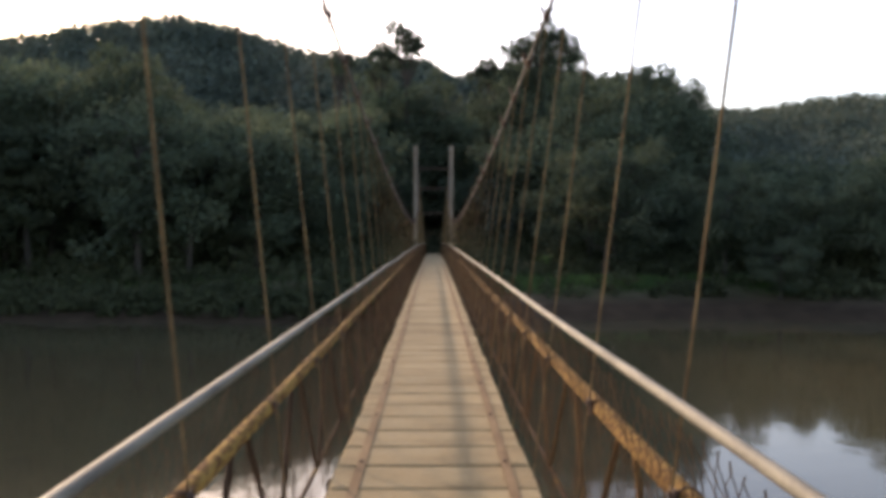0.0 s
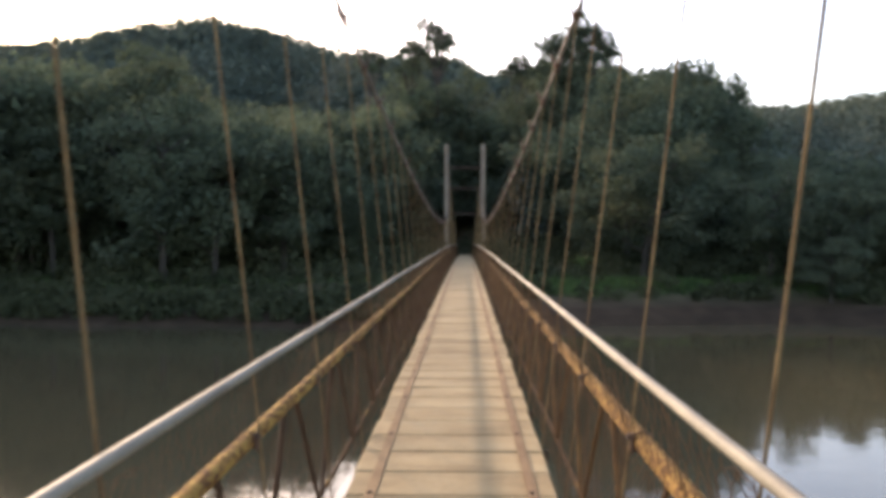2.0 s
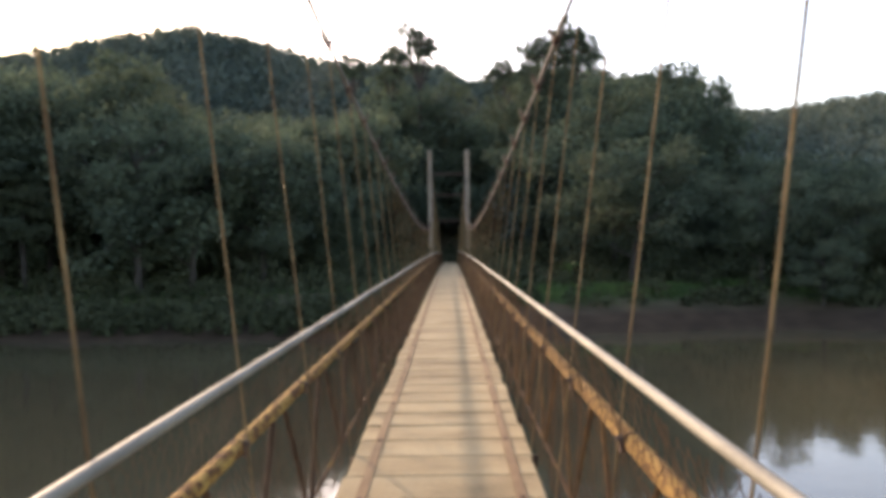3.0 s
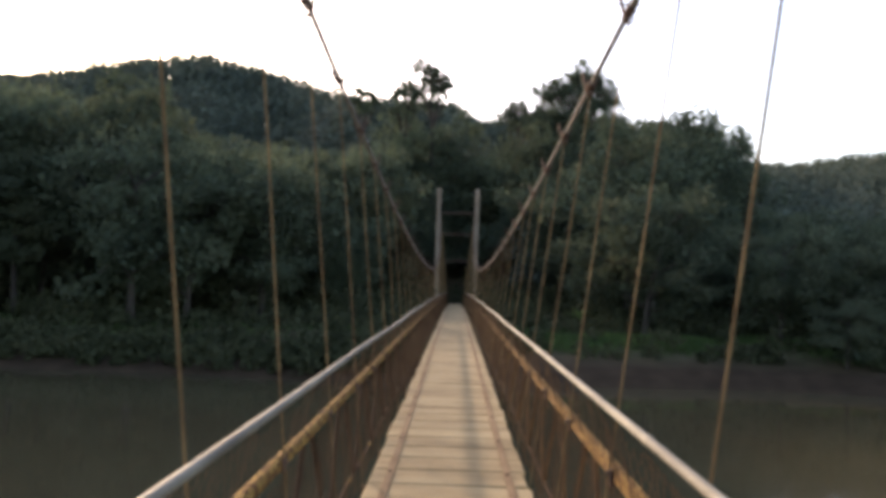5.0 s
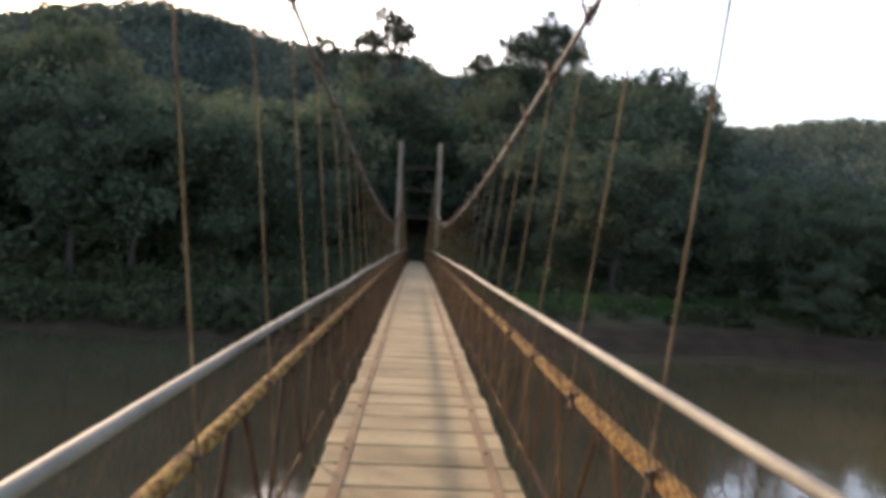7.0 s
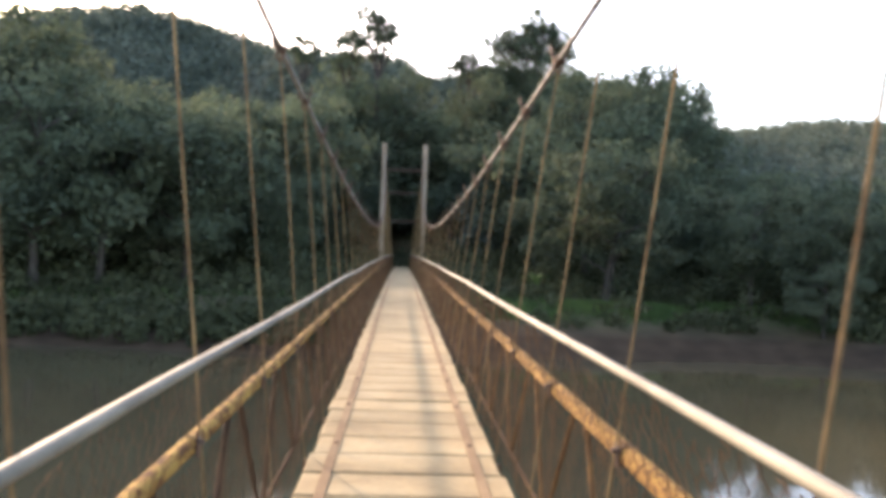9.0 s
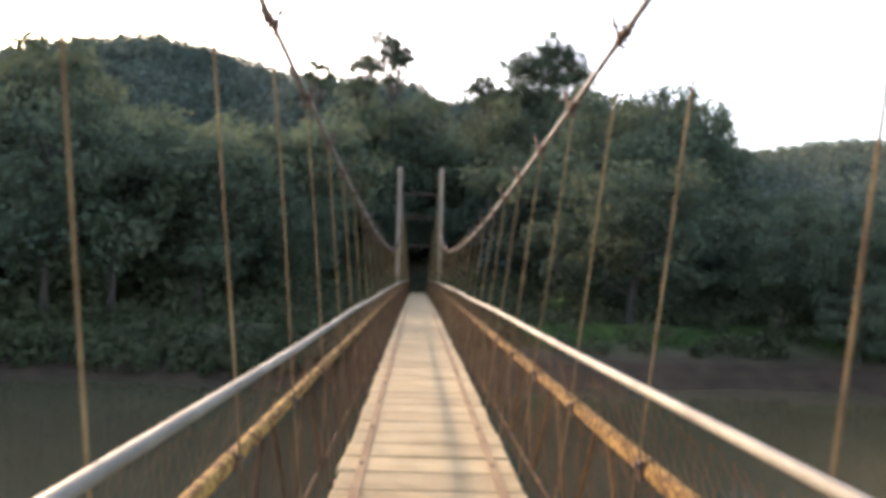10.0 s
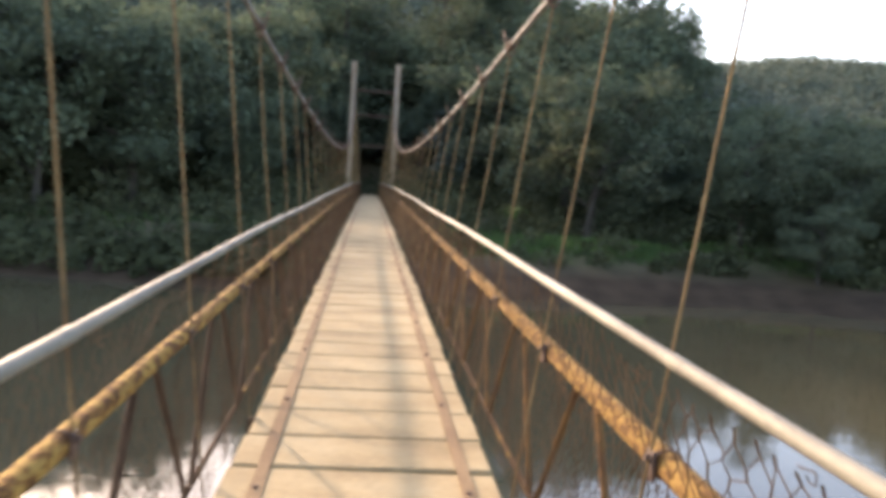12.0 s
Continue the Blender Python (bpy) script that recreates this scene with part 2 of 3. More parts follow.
def ground_grid():
    xs = np.unique(np.concatenate([np.linspace(-900, -320, 21), np.linspace(-320, 320, 161), np.linspace(320, 900, 21)]))
    ys = np.unique(np.concatenate([np.linspace(-500, -40, 12), np.linspace(-40, 150, 136), np.linspace(150, 470, 80), np.linspace(470, 900, 16)]))
    X, Y = np.meshgrid(xs, ys)
    Z = land(X, Y)
    nx = len(xs)
    verts = list(zip(X.ravel(), Y.ravel(), Z.ravel()))
    faces = [(j * nx + i, j * nx + i + 1, (j + 1) * nx + i + 1, (j + 1) * nx + i) for j in range(len(ys) - 1) for i in range(nx - 1)]
    return verts, faces


tagged(new("ground", mesh_from(*ground_grid(), GROUND, "ground", True)), "brown muddy river banks and dark forested hillsides", "ground", kind="structure")
_wv, _wf = [(-900, -60, WATER_Z), (900, -60, WATER_Z), (900, 70, WATER_Z), (-900, 70, WATER_Z)], [(0, 1, 2, 3)]
tagged(new("water", mesh_from(_wv, _wf, WATER, "water")), "still green-brown river mirroring trees and sky", "river", kind="structure")

# ---- the bridge ----
PITCH, FIRST = 1.4308, 2.432
Y0, Y1 = -7.0, 87.0
TOWER_Y, TOWER_X, TOWER_TOP = 87.6, 1.88, 10.7
RAIL_X, RAIL_Z, CHORD_X, CHORD_Z, DECK_HALF = 0.723, 1.008, 0.813, 0.668, 0.628
CHORD_R = {-1: 0.035, 1: 0.041}


def sag(y):
    """The deck drops a little towards its far end."""
    return -0.5 * max(0.0, (y - 20) / 62.0) ** 2


CURVE = (0.0024, 0.00314)


def cable_z(y):
    return 2.0 + CURVE[y > 34.8] * (y - 34.8) ** 2


LEAN = {-1: 0.095, 1: 0.125}


def cable_x(s, y):
    """Half the width between the cables; they lean outwards as they rise."""
    z = cable_z(y)
    low = 0.798 + LEAN[s] * 0.97
    return 0.798 + LEAN[s] * (z - 1.03) if y < 34.8 else low + (TOWER_X - low) * (z - 2.0) / 8.75


STATIONS = [FIRST + PITCH * k for k in range(-6, 60)]
along = [Y0 + i * (Y1 - Y0) / 60 for i in range(61)]
SIDES = (-1, 1)


def handrail(s):
    thing = new("handrail")
    tagged(thing, "pale worn galvanised pipe handrail along the footbridge", "handrail", "handrails of the footbridge")
    ys = along
    for a in range(0, 60, 5):
        pts = [(s * RAIL_X + 0.006 * math.sin(y * 0.9 + s), y, RAIL_Z + sag(y) + 0.005 * math.sin(y * 0.7)) for y in ys[a:a + 6]]
        part_mesh("pipe", mesh_from(*tube(pts, 0.0195, 12), GALVANISED, "pipe", True), thing)
        x, y, z = pts[-1]
        part_mesh("sleeve", mesh_from(*tube([(x, y - 0.05, z), (x, y - 0.046, z), (x, y + 0.046, z), (x, y + 0.05, z)], [0.0198, 0.0210, 0.0210, 0.0198], 12), GALVANISED, "sleeve", True), thing)
    return thing


def side_truss(s):
    thing = new("side_truss")
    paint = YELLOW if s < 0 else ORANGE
    tagged(thing, "rusty yellow-painted steel truss along the deck edge", "truss", "side trusses of the footbridge")
    for a in range(0, 60, 5):
        pts = [(s * CHORD_X, y, CHORD_Z + sag(y)) for y in along[a:a + 6]]
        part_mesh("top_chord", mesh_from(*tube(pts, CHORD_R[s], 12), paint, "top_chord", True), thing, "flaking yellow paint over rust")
        low = [(s * 0.775, y, -0.035 + sag(y)) for y in along[a:a + 6]]
        part_mesh("bottom_chord", mesh_from(*tube(low, 0.015, 8), LOWER, "bottom_chord", True), thing)
    for y in STATIONS[:-1]:
        m = y + PITCH / 2
        z = sag(m)
        for y_top, y_low in ((y + 0.50 * PITCH, y + 0.08 * PITCH), (y + 0.68 * PITCH, y + PITCH)):
            # left braces are backlit: their shade is put in as a darker brown
            part_mesh("brace", mesh_from(*tube([(s * CHORD_X, y_top, CHORD_Z - 0.02 + z), (s * 0.775, y_low, -0.03 + z)], 0.0150, 6), BRACE if s > 0 else RUST_AND_SHADE, "brace", True), thing)
    return thing


def clamp_meshes():
    """Cable clamp: sleeve with a loop that takes the hanger, and two upright ears."""
    sleeve = tube([(0, -0.13, 0), (0, -0.125, 0), (0, 0.125, 0), (0, 0.13, 0)], [0.026, 0.036, 0.036, 0.026], 10)
    loop = tube([(0.03 * math.cos(a), 0, -0.06 + 0.035 * math.sin(a)) for a in [i * math.pi / 6 for i in range(13)]], 0.010, 6)
    bolt = tube([(-0.085, 0, 0.06), (0.085, 0, 0.06)], 0.009, 6)
    ear_a = box(-0.055, 0, 0.055, 0.016, 0.055, 0.16, 0.004, (0, -14, 0))
    ear_b = box(0.055, 0, 0.045, 0.016, 0.055, 0.12, 0.004, (0, 16, 0))
    return mesh_from(*joined(sleeve, loop, bolt), DARK_STEEL, "clamp"), mesh_from(*ear_a, DARK_STEEL, "ear"), mesh_from(*ear_b, DARK_STEEL, "ear")


def u_bolt_mesh():
    arc = tube([(0.043 * math.cos(a), 0, 0.043 * math.sin(a)) for a in [i * math.pi / 8 for i in range(17)]], 0.0045, 6)
    plate = box(-0.048, 0, 0, 0.012, 0.055, 0.085, 0.003)
    nut = tube([(-0.068, 0.0, 0.02), (-0.05, 0.0, 0.02)], 0.012, 6)
    return mesh_from(*joined(arc, plate, nut), DARK_STEEL, "u_bolt")


(CLAMP, EAR_A, EAR_B), U_BOLT = clamp_meshes(), u_bolt_mesh()


def hanger(s, y, rnd):
    thing = new("hanger_rod")
    tagged(thing, "thin rusty steel hanger between main cable and floor beam", "hanger", "hangers of the footbridge")
    zt, xt = cable_z(y), cable_x(s, y)
    x_low, z_low = (0.653 if s > 0 else 0.690), -0.13 + sag(y)
    wob = rnd.uniform(-0.006, 0.006)
    pts = []
    for i in range(7):
        f = i / 6
        pts.append((s * (x_low + (xt - x_low) * f) + wob * math.sin(f * math.pi * 2), y + wob * math.sin(f * 7), z_low + (zt - 0.06 - z_low) * f))
    part_mesh("rod", mesh_from(*tube(pts, 0.0056, 8), ROD, "rod", True), thing)
    c = part_mesh("clamp", CLAMP, thing, "dark rusty cable clamp")
    slope = math.degrees(math.atan(2 * CURVE[y > 34.8] * (y - 34.8)))
    c.matrix_basis = pose(s * xt, y, zt, slope, 0, 0 if s > 0 else 180) @ Matrix.Scale(0.85, 4)
    part_mesh("ear", EAR_A, c)
    part_mesh("ear", EAR_B, c)
    u = part_mesh("u_bolt", U_BOLT, thing, "dark bolted clip")
    u.matrix_basis = pose(s * CHORD_X, y, CHORD_Z + sag(y), 0, 0, 0 if s > 0 else 180) @ Matrix.Scale(CHORD_R[s] / 0.041, 4)
    return thing


def main_cable(s):
    thing = new("main_cable")
    tagged(thing, "thick grey steel suspension cable sagging between towers", "cable", "main cables of the footbridge")
    ys = [-9 + i * 0.75 for i in range(130)]
    ys = [y for y in ys if y < TOWER_Y]
    strand = [(s * cable_x(s, y), y, cable_z(y)) for y in ys] + [(s * TOWER_X, TOWER_Y, TOWER_TOP + 0.08)]
    part_mesh("strand", mesh_from(*tube(strand, 0.021, 8), CABLE, "strand", True), thing)
    back = [(s * TOWER_X, TOWER_Y, TOWER_TOP + 0.08), (s * 1.5, TOWER_Y + 7, 4.6), (s * 1.6, TOWER_Y + 14.5, float(land(s * 1.6, TOWER_Y + 14.5)))]
    part_mesh("backstay", mesh_from(*tube(back, 0.021, 8), CABLE, "backstay", True), thing)
    return thing


def bridge_tower(y):
    thing = new("bridge_tower")
    tagged(thing, "pale weathered portal tower with two slim columns", "tower", "towers of the footbridge")
    for s in (-1, 1):
        base = float(land(s * TOWER_X, y)) - 0.3
        part_mesh("column", mesh_from(*box(s * TOWER_X, y, (TOWER_TOP + base) / 2, 0.44, 0.46, TOWER_TOP - base, 0.03), CONCRETE, "column"), thing)
        part_mesh("footing", mesh_from(*box(s * TOWER_X, y, base + 0.45, 0.75, 0.8, 0.9, 0.04), CONCRETE, "footing"), thing)
        part_mesh("saddle", mesh_from(*box(s * TOWER_X, y, TOWER_TOP + 0.02, 0.22, 0.5, 0.1, 0.02), DARK_STEEL, "saddle"), thing)
    for z in (3.6, 6.2, 8.3):
        part_mesh("crossbeam", mesh_from(*box(0, y, z, 2 * TOWER_X - 0.36, 0.16, 0.16, 0.015), DARK_STEEL, "crossbeam"), thing)
    return thing


def wire_mesh(s):
    """Hexagonal wire netting from the handrail down over the chords."""
    bend = [(0.725, 1.0), (0.772, 0.69), (0.662, -0.03)]
    L1, L2 = math.dist(bend[0], bend[1]), math.dist(bend[1], bend[2])

    def spot(y, u):
        if u < L1:
            slack = 0.034 + 0.018 * math.sin(y * 2.3 + s) + 0.012 * math.sin(y * 7.9) + (0.02 if s > 0 and y < 19 else 0.0)
            f = (slack + u * (1 - slack / L1)) / L1
            x, z = bend[0][0] + (bend[1][0] - bend[0][0]) * f, bend[0][1] + (bend[1][1] - bend[0][1]) * f
        else:
            f = (u - L1) / L2
            x, z = bend[1][0] + (bend[2][0] - bend[1][0]) * f, bend[1][1] + (bend[2][1] - bend[1][1]) * f
        w = 0.008 * math.sin(y * 5.1 + u * 7 + s) + 0.006 * math.sin(y * 13.7 + u * 3)
        return (s * (x + w), y + 0.014 * math.sin(u * 21 + y * 3.3) + 0.008 * math.sin(u * 47 + y * 29), z + sag(y) + 0.009 * math.sin(y * 11 + u * 31))

    def cells(start, end, pw, ph, u0, u1, thick):
        """Rows of hexagons between two heights."""
        for j in range(int((u1 - u0) / ph)):
            for i in range(int((end - start) / pw)):
                y, u = start + (i + 0.5 * (j % 2)) * pw, u0 + j * ph
                b = (y, u + ph * 0.42)
                yield (y, u), b, 0.0028 * thick
                yield b, (y - pw / 2, u + ph), 0.0017 * thick
                yield b, (y + pw / 2, u + ph), 0.0017 * thick

    # the upper net is a coarser one on the sunny side
    segs = list(cells(-2.0, 50.0, 0.098, 0.080, 0.0, L1 + 0.09, 0.9) if s > 0 else cells(-2.0, 50.0, 0.072, 0.064, 0.0, L1 + 0.07, 0.55))
    # loose curled wire ends along its top edge
    curl = random.Random(12)
    for _ in range(40):
        y0, u0, r = curl.uniform(3, 32), curl.uniform(-0.015, 0.03), curl.uniform(0.010, 0.020)
        ring = [(y0 + r * math.cos(a * 0.9), u0 + r * math.sin(a * 0.9)) for a in range(7)] + [(y0 + curl.uniform(0.03, 0.07), u0 + curl.uniform(-0.03, 0.04))]
        segs += [(p, q, 0.0014) for p, q in zip(ring[:-1], ring[1:])]
    segs += cells(-2.0, 50.0, 0.058, 0.054, L1 + 0.05, L1 + L2, 0.80)
    segs += cells(50.0, Y1, 0.144, 0.112, 0.0, L1 + L2, 1.7)
    verts, faces = [], []
    for a, b, r in segs:
        p, q = spot(*a), spot(*b)
        o = len(verts)
        for c in (p, q):
            verts += [(c[0] + r, c[1], c[2] + r), (c[0] - r, c[1] + r, c[2]), (c[0], c[1] - r, c[2] - r)]
        faces += [(o, o + 1, o + 4, o + 3), (o + 1, o + 2, o + 5, o + 4), (o + 2, o, o + 3, o + 5)]
    ob = new("wire_netting", mesh_from(verts, faces, WIRE, "wire_netting"))
    return tagged(ob, "rusty hexagonal wire netting hung along the handrail", "netting", "nettings of the footbridge", "stuff")


rnd = random.Random(5)
for s in SIDES:
    handrail(s)
    side_truss(s)
    main_cable(s)
    wire_mesh(s)
    for y in STATIONS:
        if -7 < y < 86.5:
            hanger(s, y, rnd)
bridge_tower(TOWER_Y)
bridge_tower(-9.6)

BEAM = mesh_from(*box(0, 0, 0, 1.42, 0.06, 0.10, 0.008), RUST_AND_SHADE, "floor_beam")
for y in STATIONS:
    if -7 < y < 86.5:
        b = new("floor_beam", BEAM)
        b.matrix_basis = pose(0, y, -0.165 + sag(y))
        tagged(b, "dark rusty steel cross beam under the deck", "beam", "floor beams of the footbridge")
for x in (-0.45, 0.45):
    pts = [(x, y, -0.065 + sag(y)) for y in along]
    tagged(new("stringer", mesh_from(*tube(pts, 0.024, 4), DARK_STEEL, "stringer")), "dark rusty steel stringer carrying the deck planks", "stringer", "stringers of the footbridge")


# ---- plants ----
def leaf_cloud(centres, radii, counts, size, rng, flat=1.0):
    """Small three-cornered leaves strewn round many centres."""
    P, S = [], []
    for c, r, n in zip(centres, radii, counts):
        d = rng.normal(size=(n, 3))
        d /= np.linalg.norm(d, axis=1)[:, None]
        d *= (rng.random(n) ** 0.45)[:, None] * r
        d[:, 2] *= flat
        P.append(np.asarray(c) + d)
    P = np.concatenate(P)
    n = len(P)
    a = rng.normal(size=(n, 3))
    a /= np.linalg.norm(a, axis=1)[:, None]
    b = np.cross(a, rng.normal(size=(n, 3)))
    b /= np.linalg.norm(b, axis=1)[:, None]
    k = size * (0.6 + 0.8 * rng.random(n))[:, None]
    V = np.stack([P - a * k, P + a * k * 0.6 - b * k * 0.6, P + a * k * 0.6 + b * k * 0.6], 1).reshape(-1, 3)
    me = bpy.data.meshes.new("leaves")
    me.vertices.add(len(V))
    me.vertices.foreach_set("co", V.ravel())
    me.loops.add(3 * n)
    me.loops.foreach_set("vertex_index", np.arange(3 * n))
    me.polygons.add(n)
    me.polygons.foreach_set("loop_start", np.arange(0, 3 * n, 3))
    me.update(calc_edges=True)
    return me


def tree(kind, seed, height=10.0, bark=BARK):
    """A tapered trunk with limbs and a crown of leaf clumps, height metres high."""
    rng = np.random.default_rng(seed)
    thing = new("tree")
    pieces, tips = [], []
    lean = rng.normal(0, 0.03, 2)
    h = height
    top = {"broad": 0.72, "tall": 0.92, "slim": 0.95}[kind] * h

    def at(f):
        return Vector((lean[0] * f * h + 0.12 * math.sin(f * 5 + seed), lean[1] * f * h, f * top))
    r0 = h * {"slim": 0.011}.get(kind, 0.0135)
    pieces.append(tube([at(i / 7) for i in range(8)], [r0 * (1.35 - 1.1 * (i / 7)) if i else r0 * 1.7 for i in range(8)], 7))
    n_limb = {"broad": 11, "tall": 15, "slim": 7}[kind]
    for i in range(n_limb):
        f = {"broad": 0.20 + 0.77 * i / n_limb, "tall": 0.36 + 0.62 * i / n_limb, "slim": 0.5 + 0.5 * i / n_limb}[kind]
        a = i * 2.4 + rng.uniform(-0.5, 0.5)
        reach = {"broad": h * (0.34 - 0.14 * abs(f - 0.55)), "tall": h * (0.24 - 0.17 * (f - 0.4)), "slim": h * 0.10}[kind] * rng.uniform(0.7, 1.15)
        rise = {"broad": 0.55, "tall": 0.35, "slim": 0.8}[kind] * reach * rng.uniform(0.7, 1.2)
        p = at(f)
        q = p + Vector((math.cos(a) * reach, math.sin(a) * reach, rise))
        mid = (p + q) / 2 + Vector((0, 0, reach * 0.10))
        pieces.append(tube([p, mid, q], [r0 * 0.5, r0 * 0.3, r0 * 0.1], 5))
        tips += [(q, 1.0), (mid, 0.75)]
        for _ in range({"slim": 1}.get(kind, 3)):
            q2 = mid + Vector(np.clip(rng.normal(0, 1, 3), -1.2, 1.2)) * reach * 0.42
            pieces.append(tube([mid, q2], [r0 * 0.25, r0 * 0.06], 4))
            tips.append((q2, 0.85))
    tips.append((at(1.0) + Vector((0, 0, h * 0.04)), 0.9))
    part_mesh("trunk", mesh_from(*joined(*pieces), bark, "trunk", True), thing)
    size = {"broad": 0.115, "tall": 0.085, "slim": 0.06}[kind] * h
    flat = {"broad": 0.75, "tall": 0.65, "slim": 0.8}[kind]
    dens = {"broad": 150, "tall": 150, "slim": 80}[kind]
    me = leaf_cloud([t for t, _ in tips], [size * w * rng.uniform(0.7, 1.25) for _, w in tips], [dens] * len(tips), 0.0138 * h, rng, flat)
    me.materials.append(LEAF)
    fit_z = h / max(v.co.z for v in me.vertices)
    for part in (me, thing.children[0].data):
        part.transform(Matrix.Scale(fit_z, 4))
    part_mesh("crown", me, thing)
    return thing


LABELS = {"broad": "broad dark green riverside tree with a dense crown", "tall": "tall dark tree with a tiered open crown",
          "slim": "thin pale-stemmed young tree among the forest"}
PATTERNS = {}
for kind, seeds in (("broad", (1, 2, 3, 4)), ("tall", (11, 12)), ("slim", (31, 32))):
    PATTERNS[kind] = []
    for sd in seeds:
        t0 = tree(kind, sd, 10.0, PALE_BARK if kind == "slim" else BARK)
        tagged(t0, LABELS[kind], "tree", "trees of the far bank")
        PATTERNS[kind].append(t0)
USED = set()


def plant(kind, x, y, height, turn, which=0, wide=1.0):
    src = PATTERNS[kind][which % len(PATTERNS[kind])]
    k = height / 10.0
    z = float(land(x, y)) - 0.15
    m = pose(x, y, z, 0, 0, turn)
    if src.name not in USED:
        USED.add(src.name)
        ob = src
        ob.matrix_basis = m
    else:
        ob = copy_thing(src, m)
    ob.scale = (k * wide, k * wide, k)
    return ob


def by_bearing(az, r):
    return EYE0[0] + r * math.sin(radians(az)), EYE0[1] + r * math.cos(radians(az))


def lobed_tree(az, r, lobes, label, seed, leaf=0.12):
    """An emergent tree: bare stem, spreading limbs, and rounded leaf domes with sky between them.
    A lobe: metres across the line of sight, metres nearer, metres above the deck, radius."""
    rng = np.random.default_rng(seed)
    x, y = by_bearing(az, r)
    base = float(land(x, y)) - 0.2
    thing = new("tree")
    thing.matrix_basis = pose(x, y, base, 0, 0, -az)
    tall = [(Vector((a, -n, h - base)), q) for a, n, h, q in lobes]
    fork = min(p.z - q for p, q in tall) - 1.5
    mean = sum((p for p, _ in tall), Vector()) / len(tall)
    stem = [Vector((mean.x * f * f * 0.6 + 0.15 * math.sin(4 * f + seed), 0, fork * f)) for f in (0, 0.25, 0.5, 0.75, 1)]
    pieces = [tube(stem, [0.42, 0.32, 0.29, 0.26, 0.22], 8)]
    centres, radii, counts = [], [], []
    for p, q in tall:
        mid = stem[-1].lerp(p, 0.55) + Vector((p.x - stem[-1].x, p.y - stem[-1].y, 0)) * 0.15
        foot = p - Vector((0, 0, q * 0.15))
        pieces.append(tube([stem[-1], mid, foot], [0.17, 0.10, 0.05], 6))
        for i in range(26):
            u, w = rng.uniform(0, 6.283), rng.uniform(-0.45, 1.0)
            flat = math.sqrt(max(0.0, 1 - w * w))
            c = p + Vector((math.cos(u) * flat, math.sin(u) * flat, 0.9 * w)) * q * rng.uniform(0.45, 1.0)
            centres.append(c)
            radii.append(q * rng.uniform(0.16, 0.34))
            counts.append(int(26 + 20 * q))
            pieces.append(tube([foot, c], [0.035, 0.012], 3, False))
    part_mesh("trunk", mesh_from(*joined(*pieces), BARK, "trunk", True), thing)
    me = leaf_cloud(centres, radii, counts, leaf, rng, 0.95)
    me.materials.append(LEAF)
    part_mesh("crown", me, thing)
    return tagged(thing, label, "tree", "trees of the far bank")


DOMED = "tall dark tree with rounded leaf domes above the forest"
OPEN = "slender open tree with rounded leaf tufts above the forest"
lobed_tree(7.9, 96, [(1.0, 1, 24.4, 2.7), (-1.8, 0.8, 23.4, 2.2), (2.6, 0, 22.7, 2.5), (-0.4, 0.4, 22.2, 2.5), (0.9, 0, 25.5, 2.60), (2.6, 1, 24.5, 2.01), (-0.8, 1, 24.7, 1.89), (3.9, -1, 22.9, 1.89), (-3.6, 0.5, 23.4, 1.89), (-2.4, -1, 22.7, 2.01), (1.2, 1, 22.5, 3.07), (-1.0, 1.5, 20.9, 3.07), (3.4, 1, 20.7, 2.71), (0.6, 2, 19.1, 3.54), (4.6, 0, 18.9, 2.60), (-3.2, 1, 19.5, 2.60)], DOMED, 41)
lobed_tree(3.95, 100, [(0.1, 0, 22.6, 1.77), (-1.2, 0.5, 21.7, 1.30), (1.3, 0.3, 21.6, 1.30), (0.3, 1, 20.3, 1.89)], OPEN, 42)
lobed_tree(-2.05, 97, [(-0.3, 0.2, 25.3, 1.2), (0.6, 0, 24.7, 1.2), (-1.2, 0, 26.6, 1.71), (-0.2, 0.6, 26.0, 1.30), (1.1, -0.5, 25.5, 1.18), (0.8, 0.5, 23.9, 1.18), (-0.7, 0.8, 23.9, 1.36), (1.7, 0.2, 24.5, 0.83), (0.1, -0.6, 22.5, 1.53)], OPEN, 43, 0.11)
lobed_tree(-3.84, 98, [(0.1, 0.2, 23.6, 1.2), (0.1, 0, 24.3, 1.53), (-1.1, 0.5, 23.6, 1.12), (1.2, 0.4, 23.5, 1.06), (0.2, 0.6, 22.2, 1.30), (-0.6, 1, 20.9, 1.77)], OPEN, 44, 0.11)
lobed_tree(-6.7, 100, [(-0.7, 0, 24.2, 0.83), (0.5, 0.3, 23.8, 0.77), (1.2, 0, 23.0, 0.71), (-1.3, 0.3, 22.9, 0.83), (0, 0.5, 21.9, 1.18)], OPEN, 45, 0.11)

